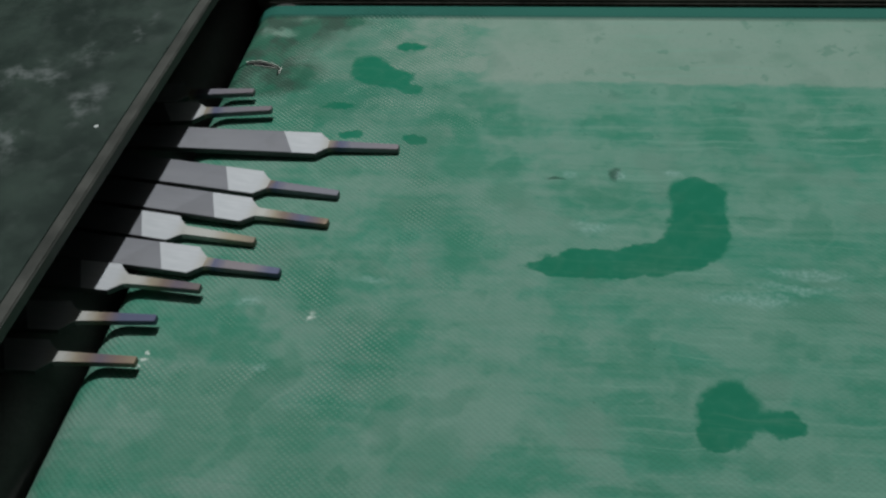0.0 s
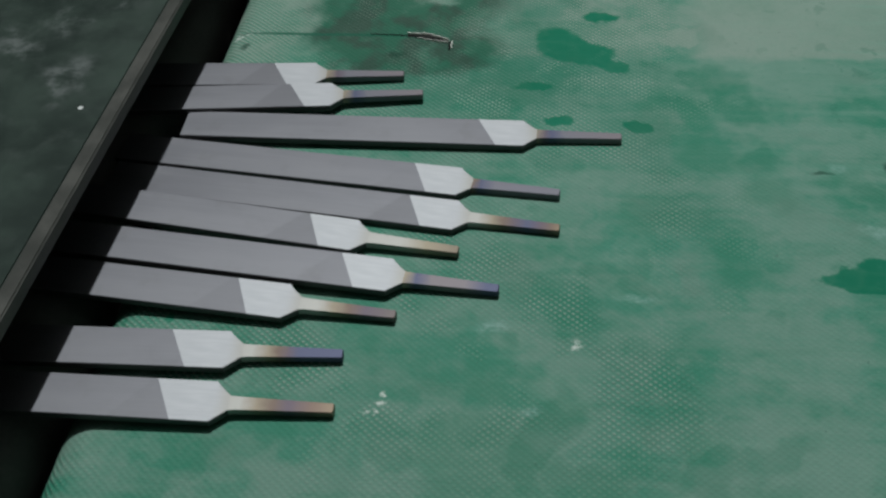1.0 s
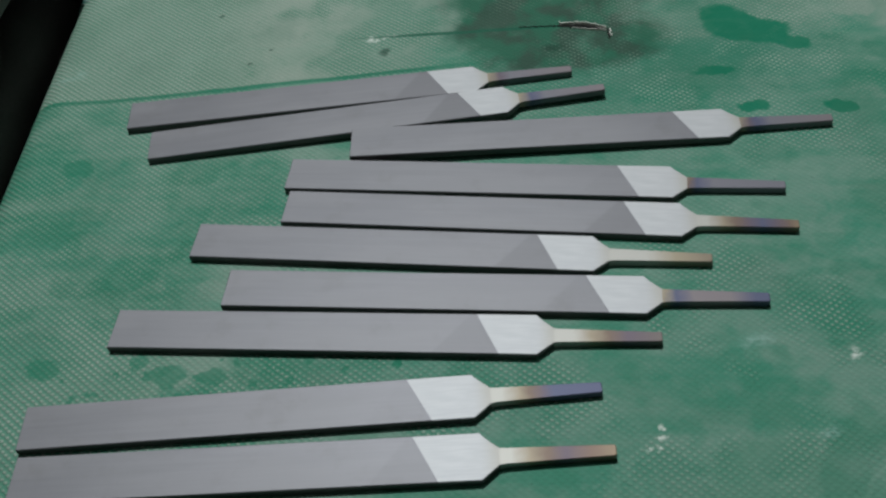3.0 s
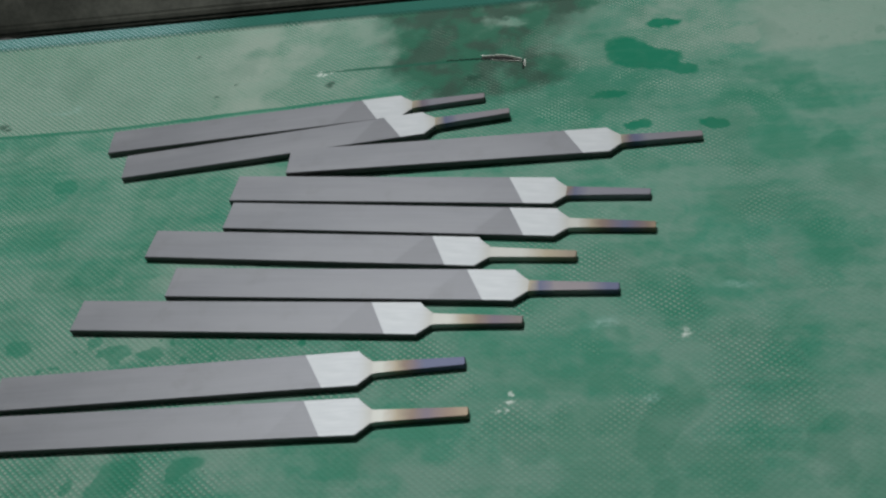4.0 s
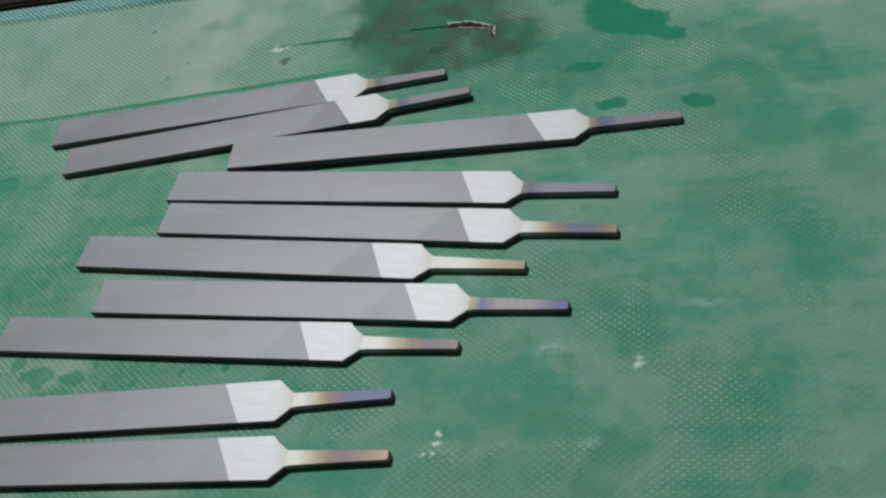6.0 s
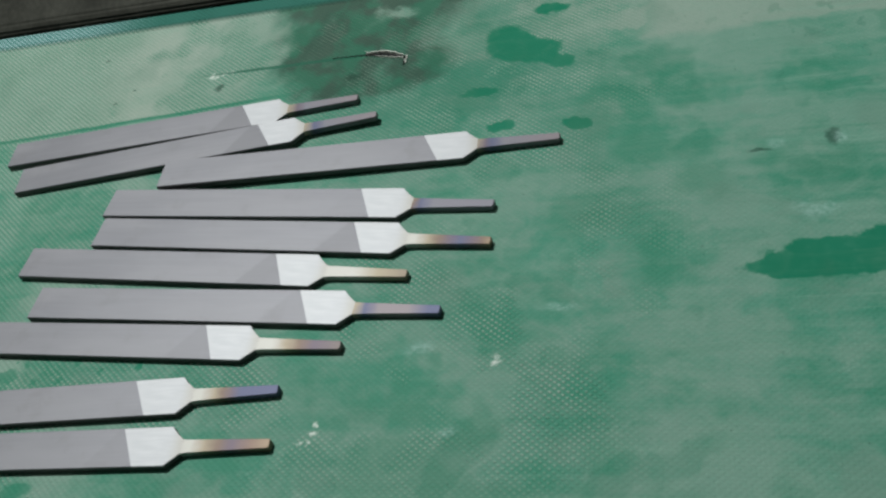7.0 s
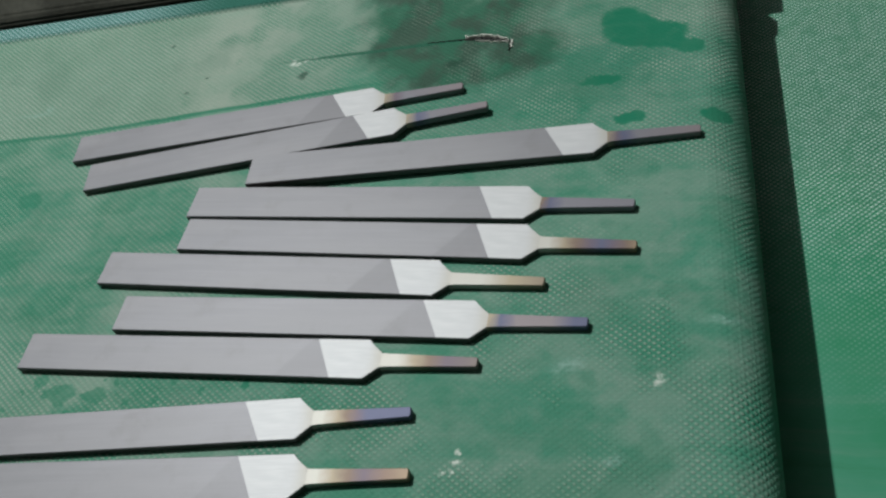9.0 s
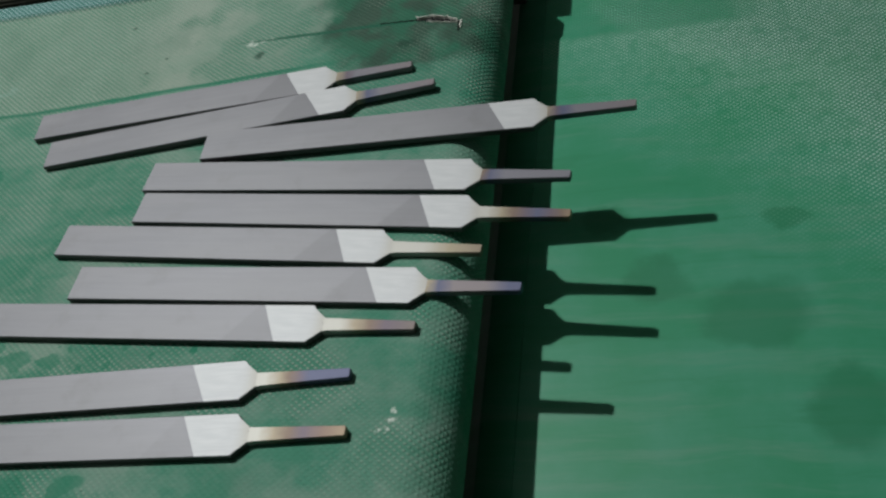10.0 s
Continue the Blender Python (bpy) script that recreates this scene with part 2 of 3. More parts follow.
    c = n.mix(n.math("MULTIPLY", n.pool(loose, [(0.000, 0.295, 0.070, 0.030), (0.085, 0.320, 0.050, 0.040), (0.060, 0.410, 0.050, 0.030)], 0.5), n.span(crowns, 0.0, 1.0, 0.30, 0.0)), c, (0.028, 0.142, 0.090))
    c = n.mix(n.math("MULTIPLY", smudge, n.span(crowns, 0.0, 1.0, 0.90, 0.60)), c, n.mix(n.span(n.noise(at, 34, 4), 0.42, 0.60), (0.030, 0.066, 0.046), (0.019, 0.112, 0.066)))
    c = n.mix(n.math("MULTIPLY", wet, n.span(u, 0.18, 0.26, 0.56, 0.68)), c, (0.008, 0.134, 0.072))
    drops = n.math("MULTIPLY", n.span(n.noise(near, 48, 3, 0.6), 0.62, 0.65), n.math("MULTIPLY", n.span(u, 0.16, 0.36), n.span(v, 0.18, 0.28)))
    c = n.mix(n.math("MULTIPLY", drops, 0.28), c, (0.012, 0.130, 0.078))
    c = n.mix(n.math("MULTIPLY", n.blobs(near, SPECK, 0.5), 0.7), c, (0.012, 0.050, 0.032))
    c = n.mix(n.math("MULTIPLY", n.blobs(near, SCUFF, 0.5), n.span(fine, 0.35, 0.6)), c, (0.54, 0.60, 0.54))
    c = n.mix(n.math("MULTIPLY", n.blobs(near, FAINT, 0.6), n.span(fine, 0.35, 0.7, 0.1, 0.6)), c, (0.26, 0.42, 0.37))
    c = n.mix(n.span(n.noise(at, 210, 2), 0.70, 0.78, 0.0, 0.45), c, (0.018, 0.085, 0.055))
    # dark crease along the border of the pale strip, and the seam of the tear
    crease = n.math("MULTIPLY", n.math("MULTIPLY", n.span(over, -0.006, -0.002), n.span(over, 0.001, -0.001)), n.math("MULTIPLY", n.span(u, -0.08, -0.14), n.span(fine, 0.2, 0.5, 0.4, 0.85)))
    c = n.mix(crease, c, (0.018, 0.165, 0.095))
    seam = n.math("MULTIPLY", n.blob(n.vec("ADD", at, wobble(60, 0.002)), -0.095, 0.3558, 0.085, 0.0018, soft=0.3), 0.85)
    c = n.mix(seam, c, (0.012, 0.10, 0.060))
    hem = n.span(v, 0.434, 0.438)
    worn = n.mix(n.span(u, -0.25, -0.36), n.mix(cloth, (0.012, 0.085, 0.062), (0.030, 0.150, 0.115)), n.mix(n.span(cloth, 0.3, 0.7), (0.06, 0.19, 0.17), (0.30, 0.42, 0.42)))
    c = n.mix(hem, c, worn)
    rough = n.math("SUBTRACT", n.span(film, 0.0, 1.0, 0.62, 0.74), n.math("MULTIPLY", wet, 0.12))
    ridge = n.math("MULTIPLY", cross, n.math("MULTIPLY", n.span(kept, 0.0, 1.0, 0.28, 1.0), n.math("SUBTRACT", 1.0, n.math("MULTIPLY", wet, 0.8))))
    n.bump(n.math("ADD", ridge, n.math("MULTIPLY", fine, 0.35)), 0.62, 0.0012)
    return n.finish(c, rough, 0.0, n.span(wet, 0.0, 1.0, 0.17, 0.03))


def low_belt_material():
    n = Nodes("lower green belt")
    at = n.coord("UV")
    x, y, _ = n.split(at)
    cloud = n.noise(at, 11, 5, 0.6)
    streak = n.noise(n.vec("ADD", n.vec("MULTIPLY", at, (6, 60, 1)), n.vec("MULTIPLY", n.noise(at, 12, 3, colour=True), (0.4, 1.0, 0))), 1.0, 5, 0.66)
    cloth = weave(n, at, 0.0040, -1)
    c = n.mix(n.span(cloud, 0.35, 0.65), (0.022, 0.222, 0.108), (0.044, 0.250, 0.150))
    c = n.mix(n.span(streak, 0.46, 0.74, 0.0, 0.50), c, (0.110, 0.260, 0.185))
    c = n.mix(n.span(streak, 0.45, 0.32, 0.0, 0.45), c, (0.016, 0.190, 0.085))
    bent = n.vec("ADD", at, n.vec("MULTIPLY", n.vec("SUBTRACT", n.noise(at, 30, 4, colour=True), (0.5, 0.5, 0.5)), (0.035, 0.035, 0)))
    wet = n.pool(bent, [(1.505, 0.118, 0.034, 0.026), (1.555, 0.048, 0.024, 0.030), (1.405, 0.205, 0.020, 0.012), (1.44, 0.150, 0.022, 0.018), (1.53, 0.20, 0.014, 0.010)], 0.2)
    c = n.mix(n.math("MULTIPLY", wet, 0.60), c, (0.010, 0.150, 0.066))
    # pale crowns towards the far edge: worn fibre with lamp glints painted in
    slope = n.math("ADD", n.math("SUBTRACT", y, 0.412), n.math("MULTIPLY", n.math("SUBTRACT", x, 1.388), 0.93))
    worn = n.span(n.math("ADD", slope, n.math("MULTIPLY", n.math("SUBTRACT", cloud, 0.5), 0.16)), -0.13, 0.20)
    few_glints = n.math("MULTIPLY", n.span(n.math("ADD", y, n.math("MULTIPLY", n.math("SUBTRACT", cloud, 0.5), 0.03)), 0.408, 0.422), n.span(x, 1.56, 1.48))
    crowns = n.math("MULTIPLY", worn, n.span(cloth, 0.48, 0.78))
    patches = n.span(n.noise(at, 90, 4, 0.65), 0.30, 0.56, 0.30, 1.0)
    crowns = n.math("MULTIPLY", crowns, n.math("MULTIPLY", patches, n.span(few_glints, 0.0, 1.0, 1.0, 0.12)))
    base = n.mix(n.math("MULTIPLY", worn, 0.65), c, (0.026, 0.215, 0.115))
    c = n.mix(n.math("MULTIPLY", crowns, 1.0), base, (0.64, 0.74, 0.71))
    n.bump(n.math("ADD", n.math("MULTIPLY", cloth, worn), n.math("MULTIPLY", n.noise(at, 300, 2), 0.25)), n.span(worn, 0.0, 1.0, 0.12, 0.95), 0.0011)
    return n.finish(c, n.span(worn, 0.0, 0.7, 0.46, 0.28), 0.0, n.span(worn, 0.3, 0.8, 0.3, 0.9))


def plain_material(name, dark, light, rough, metal=0.0, scale=9.0, bump=0.2, marks=None):
    n = Nodes(name)
    at = n.coord("Object")
    big = n.noise(at, scale, 5, 0.62)
    small = n.noise(at, scale * 22, 3, 0.6)
    c = n.mix(n.span(n.math("ADD", n.math("MULTIPLY", big, 0.75), n.math("MULTIPLY", small, 0.25)), 0.36, 0.66), dark, light)
    if marks:
        rubbed = n.span(n.noise(n.vec("MULTIPLY", at, (1, 1.6, 1)), scale * 1.7, 6, 0.7), 0.60, 0.74)
        c = n.mix(rubbed, c, marks)
    n.bump(small, bump, 0.0006)
    return n.finish(c, n.span(big, 0.3, 0.7, rough - 0.08, rough + 0.08), metal, 0.4)


def cut_steel_material():
    n = Nodes("file teeth")
    at = n.coord("Object")
    x, y, _ = n.split(at)
    k = 2 * math.pi / 0.0011
    one = n.math("SINE", n.math("MULTIPLY", n.math("ADD", x, n.math("MULTIPLY", y, 0.75)), k))
    two = n.math("SINE", n.math("MULTIPLY", n.math("SUBTRACT", x, n.math("MULTIPLY", y, 1.4)), k * 0.8))
    own = n.node("ShaderNodeObjectInfo").outputs["Random"]
    patch = n.noise(n.vec("ADD", n.vec("MULTIPLY", at, (9, 30, 1)), own), 1.0, 3)
    c = n.mix(n.span(patch, 0.3, 0.7), (0.180, 0.179, 0.194), (0.212, 0.210, 0.224))
    lines = n.noise(n.vec("ADD", n.vec("MULTIPLY", at, (14, 420, 1)), own), 1.0, 3, 0.6)
    c = n.mix(n.span(lines, 0.35, 0.75, 0.0, 0.17), c, (0.27, 0.27, 0.285))
    smut = n.noise(n.vec("ADD", n.vec("MULTIPLY", at, (40, 40, 1)), n.math("MULTIPLY", own, 37.0)), 1.0, 5, 0.65)
    c = n.mix(n.span(smut, 0.52, 0.74, 0.0, 0.22), c, (0.125, 0.120, 0.118))
    wedge = n.span(n.math("SUBTRACT", x, n.math("MULTIPLY", y, 0.77)), 0.2035, 0.2070)
    c = n.mix(n.math("MULTIPLY", wedge, n.span(own, 0.2, 0.8, 0.06, 0.34)), c, (0.125, 0.123, 0.132))
    n.bump(n.math("ADD", one, n.math("MULTIPLY", two, 0.6)), 0.08, 0.0002)
    return n.finish(c, n.span(patch, 0.3, 0.7, 0.52, 0.57), 0.55, 0.4)


def bare_steel_material():
    n = Nodes("bare ground steel")
    at = n.coord("Object")
    grain = n.noise(n.vec("MULTIPLY", at, (60, 900, 60)), 1.0, 3)
    soft = n.noise(at, 45, 3)
    c = n.mix(n.span(grain, 0.3, 0.7), (0.425, 0.430, 0.445), (0.475, 0.480, 0.490))
    c = n.mix(n.span(soft, 0.45, 0.75, 0, 0.35), c, (0.39, 0.39, 0.40))
    x, _, _ = n.split(at)
    c = n.mix(n.span(n.math("ADD", x, n.math("MULTIPLY", soft, 0.006)), 0.257, 0.268, 0.0, 0.7), c, (0.37, 0.35, 0.31))
    n.bump(grain, 0.12, 0.0002)
    return n.finish(c, 0.58, 0.35, 0.4)


# file sides, darker than the tops: shade of the unlit faces in the colour
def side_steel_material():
    n = Nodes("shaded file edge")
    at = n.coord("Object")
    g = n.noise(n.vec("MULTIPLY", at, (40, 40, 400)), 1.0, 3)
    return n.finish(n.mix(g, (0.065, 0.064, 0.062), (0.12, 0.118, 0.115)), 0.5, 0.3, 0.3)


def tang_material(name, stops):
    n = Nodes(name)
    at = n.coord("Object")
    x, _, _ = n.split(at)
    wob = n.math("MULTIPLY", n.math("SUBTRACT", n.noise(at, 160, 3), 0.5), 0.006)
    c = n.ramp(n.span(n.math("ADD", x, wob), 0.246, 0.326, smooth=False), stops)
    n.bump(n.noise(n.vec("MULTIPLY", at, (200, 1200, 200)), 1.0, 3), 0.2, 0.0002)
    return n.finish(c, 0.55, 0.4, 0.4)


GREEN_BELT = green_belt_material()
LOW_BELT = low_belt_material()
TEETH = cut_steel_material()
BARE = bare_steel_material()
EDGE = side_steel_material()
n = Nodes("smeared dark green paint")
spot = n.coord("Object")
grime = n.noise(spot, 17, 6, 0.65)
cloudy = n.noise(spot, 60, 4, 0.6)
paint = n.mix(n.span(grime, 0.35, 0.68), (0.011, 0.021, 0.016), (0.029, 0.047, 0.036))
paint = n.mix(n.span(cloudy, 0.50, 0.75, 0.0, 0.5), paint, (0.040, 0.053, 0.046))
bent_spot = n.vec("ADD", n.vec("MULTIPLY", spot, (1, 1, 0)), n.vec("MULTIPLY", n.vec("SUBTRACT", n.noise(spot, 40, 3, colour=True), (0.5, 0.5, 0.5)), (0.03, 0.03, 0)))
smear = n.blobs(bent_spot, [(-0.052, 0.086, 0.012, 0.026), (-0.075, 0.155, 0.020, 0.012), (-0.045, 0.19, 0.008, 0.02), (-0.10, 0.03, 0.02, 0.03), (-0.12, 0.12, 0.03, 0.02)], 0.55)
paint = n.mix(n.math("MULTIPLY", smear, n.span(cloudy, 0.42, 0.70)), paint, (0.10, 0.115, 0.108))
paint = n.mix(n.blob(n.vec("MULTIPLY", spot, (1, 1, 0)), -0.028, 0.059, 0.0017, 0.0017), paint, (0.55, 0.56, 0.54))
n.bump(cloudy, 0.2, 0.0006)
HOOD = n.finish(paint, n.span(grime, 0.3, 0.7, 0.50, 0.66), 0.0, 0.25)
HOOD_LIP = plain_material("worn grey lip", (0.040, 0.042, 0.036), (0.074, 0.074, 0.064), 0.5, 0.2, 30)
RUBBER = plain_material("dusty dark rubber", (0.120, 0.120, 0.110), (0.180, 0.177, 0.164), 0.55, 0.0, 14)
RAIL = plain_material("oily grey steel", (0.040, 0.041, 0.034), (0.095, 0.095, 0.078), 0.45, 0.4, 9)
STEEL = plain_material("roller steel", (0.12, 0.12, 0.12), (0.22, 0.22, 0.21), 0.4, 0.8, 20)
FRAYED = plain_material("frayed fibre", (0.50, 0.51, 0.46), (0.74, 0.74, 0.68), 0.8, 0.0, 200)
# near black: puts shade into the tear's opening and the gap under the cover
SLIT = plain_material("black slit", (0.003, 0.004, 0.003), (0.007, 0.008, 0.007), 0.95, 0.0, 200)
CONCRETE = plain_material("oily workshop floor", (0.045, 0.045, 0.042), (0.09, 0.088, 0.082), 0.7, 0.0, 1.2)
# for the unseen walls and ceiling, dark so that little lamp light bounces back
PLASTER = plain_material("dark workshop wall", (0.09, 0.095, 0.09), (0.15, 0.155, 0.15), 0.85, 0.0, 0.8)

CREAM, STRAW, BROWN, PURPLE, BLUE, GREY, MAUVE = (
    (0.40, 0.388, 0.36), (0.265, 0.225, 0.165), (0.16, 0.115, 0.090), (0.120, 0.095, 0.120), (0.086, 0.093, 0.155), (0.165, 0.160, 0.185), (0.19, 0.165, 0.175))
TANGS = [
    [(0.0, CREAM), (0.17, CREAM), (0.24, STRAW), (0.34, PURPLE), (0.42, GREY), (1.0, MAUVE)],
    [(0.0, CREAM), (0.17, CREAM), (0.24, STRAW), (0.34, BLUE), (0.46, GREY), (1.0, MAUVE)],
    [(0.0, CREAM), (0.15, CREAM), (0.22, STRAW), (0.30, PURPLE), (0.36, BLUE), (0.48, GREY), (1.0, MAUVE)],
    [(0.0, CREAM), (0.17, CREAM), (0.24, BROWN), (0.30, BLUE), (0.42, GREY), (1.0, GREY)],
    [(0.0, CREAM), (0.30, CREAM), (0.42, STRAW), (0.52, BROWN), (0.62, PURPLE), (0.72, BLUE), (0.82, PURPLE), (0.92, BROWN), (1.0, (0.24, 0.18, 0.12))],
    [(0.0, CREAM), (0.50, CREAM), (0.72, (0.29, 0.25, 0.18)), (1.0, (0.20, 0.16, 0.12))],
    [(0.0, CREAM), (0.17, CREAM), (0.24, STRAW), (0.33, BLUE), (0.45, MAUVE), (0.72, MAUVE), (0.88, BLUE), (1.0, BLUE)],
    [(0.0, CREAM), (0.36, CREAM), (0.50, STRAW), (0.62, BROWN), (0.75, PURPLE), (1.0, (0.15, 0.125, 0.115))],
    [(0.0, CREAM), (0.30, CREAM), (0.42, STRAW), (0.50, BROWN), (0.58, PURPLE), (0.66, BLUE), (1.0, BLUE)],
    [(0.0, CREAM), (0.30, CREAM), (0.42, STRAW), (0.54, BROWN), (0.66, PURPLE), (0.82, (0.18, 0.125, 0.10)), (1.0, (0.25, 0.19, 0.13))],
]


# ---- mesh helpers ----
def part(name, bm, material, parent=None, label=""):
    me = bpy.data.meshes.new(name)
    bm.normal_update()
    bm.to_mesh(me)
    bm.free()
    for m in material if isinstance(material, (list, tuple)) else (material,):
        me.materials.append(m)
    ob = new(name, me)
    ob.parent = parent
    return tagged(ob, label)


def box(bm, x0, x1, y0, y1, z0, z1, bevel=0.0):
    made = bmesh.ops.create_cube(bm, size=1, matrix=Matrix.Translation(((x0 + x1) / 2, (y0 + y1) / 2, (z0 + z1) / 2)) @ Matrix.Diagonal((x1 - x0, y1 - y0, z1 - z0, 1)))
    if bevel:
        edges = list({e for v in made["verts"] for e in v.link_edges})
        bmesh.ops.bevel(bm, geom=edges, offset=bevel, segments=2, affect="EDGES")
    return bm


def rod(bm, radius, y0, y1, x, z, sides=40):
    bmesh.ops.create_cone(bm, cap_ends=True, segments=sides, radius1=radius, radius2=radius, depth=y1 - y0,
                          matrix=Matrix.Translation((x, (y0 + y1) / 2, z)) @ Matrix.Rotation(radians(90), 4, "X"))
    for f in bm.faces:
        f.smooth = len(f.verts) == 4
    return bm


def prism(outline, z0, z1, chamfer, keep=()):
    """A flat bar with this outline (x, y), its edges lightly broken but for the sides named in keep, which meet another part."""
    bm = bmesh.new()
    low = [bm.verts.new((x, y, z0)) for x, y in outline]
    top = [bm.verts.new((x, y, z1)) for x, y in outline]
    n = len(outline)
    bm.faces.new(top)
    bm.faces.new(low[::-1])
    for i in range(n):
        j = (i + 1) % n
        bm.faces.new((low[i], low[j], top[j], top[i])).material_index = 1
    bm.edges.ensure_lookup_table()
    edges = []
    for i in range(n):
        if i not in keep:
            j = (i + 1) % n
            edges += [bm.edges.get((top[i], top[j])), bm.edges.get((low[i], low[j]))]
    bmesh.ops.bevel(bm, geom=edges, offset=chamfer, segments=1, affect="EDGES")
    return bm


# ---- conveyors: belts of rigid strips that run round two rollers ----
class Loop:
    """The way of a belt: top run from x0 to x1 at height top, radius at the ends."""

    def __init__(self, x0, x1, top, radius, speed, gone):
        self.x0, self.x1, self.top, self.r, self.speed, self.gone = x0, x1, top, radius, speed, gone
        self.run, self.arc = x1 - x0, math.pi * radius
        self.length = 2 * (self.run + self.arc)

    def place(self, p):
        p %= self.length
        r, run, arc = self.r, self.run, self.arc
        if p <= run:
            return pose(self.x0 + p, 0, self.top)
        if p <= run + arc:
            a = (p - run) / r
            return pose(self.x1 + r * math.sin(a), 0, self.top - r + r * math.cos(a), 0, math.degrees(a))
        if p <= 2 * run + arc:
            return pose(self.x1 - (p - run - arc), 0, self.top - 2 * r, 0, 180)
        a = math.pi + (p - 2 * run - arc) / r
        return pose(self.x0 + r * math.sin(a), 0, self.top - r + r * math.cos(a), 0, math.degrees(a))

    def rows(self, u):
        """Poses of the strip that lies at x = u at the start, all along the clip."""
        start = (u - self.x0) % self.length
        times = {k / 5 for k in range(23)} | {k / 2 for k in range(9, 21)}
        # closer together round the rollers
        for f in range(0, int(SECONDS * FPS) + 1):
            p = (start + self.gone(f / FPS)) % self.length
            if self.run - 0.03 < p < self.run + self.arc + 0.03 or p > self.length - self.arc - 0.03 or p < 0.03:
                times.add(f / FPS)
        frames = sorted({round(t * FPS) for t in times})
        return [(f / FPS, self.place(start + self.gone(f / FPS))) for f in frames]


def strip(name, profile, u, width, thick, material, parent, away=0.0):
    """One strip of a belt; profile: (y, z) across it. Its texture runs on from strip to strip."""
    bm = bmesh.new()
    uv = bm.loops.layers.uv.new("UVMap")
    h, w = width / 2, width / 2 + 0.0008
    rows = []
    for y, z in profile:
        rows.append([bm.verts.new((-h, y, z)), bm.verts.new((h, y, z)), bm.verts.new((w, y, z - thick)), bm.verts.new((-w, y, z - thick))])
    for a, b in zip(rows, rows[1:]):
        for i in range(4):
            j = (i + 1) % 4
            bm.faces.new((a[i], a[j], b[j], b[i]))
    bm.faces.new(rows[0][::-1])
    bm.faces.new(rows[-1])
    for f in bm.faces:
        for l in f.loops:
            l[uv].uv = (u + l.vert.co.x + away, l.vert.co.y)
    return part(name, bm, material, parent)


def cuts(stretches):
    """Middles and widths of strips: stretches of (from, to, about how wide)."""
    for a, b, w in stretches:
        k = max(1, round((b - a) / w))
        for i in range(k):
            yield a + (b - a) * (i + 0.5) / k, (b - a) / k


LOOP = Loop(-0.019, 1.302, 0.0, 0.030, SPEED, travel)
LOW_LOOP = Loop(1.339, 3.2, -0.088, 0.030, SPEED_LOW, lambda t: SPEED_LOW * t)
NEAR, FAR = -0.42, 0.457
BELT_PROFILE = [(NEAR, 0), (0.434, 0), (0.438, 0.0025), (0.452, 0.003), (FAR, 0.0)]
MOVING = []


def along(rows, u):
    """Value at u between rows of (u, value)."""
    for (u0, a), (u1, b) in zip(rows, rows[1:]):
        if u <= u1:
            return a + (b - a) * max(0, u - u0) / (u1 - u0)
    return rows[-1][1]


def ribbon(bm, left, right, low, high):
    """A four-sided bar between two end sections (x, y0, y1), from height low to a crest at high."""
    ends = []
    for x, y0, y1 in (left, right):
        ends.append([bm.verts.new(q) for q in ((x, y0, low), (x, y1, low), (x, y1 * 0.7 + y0 * 0.3, high), (x, y0 * 0.7 + y1 * 0.3, high))])
    for q in range(4):
        bm.faces.new((ends[0][q], ends[0][(q + 1) % 4], ends[1][(q + 1) % 4], ends[1][q]))
    bm.faces.new(ends[0][::-1])
    bm.faces.new(ends[1])
    bmesh.ops.recalc_face_normals(bm, faces=bm.faces)


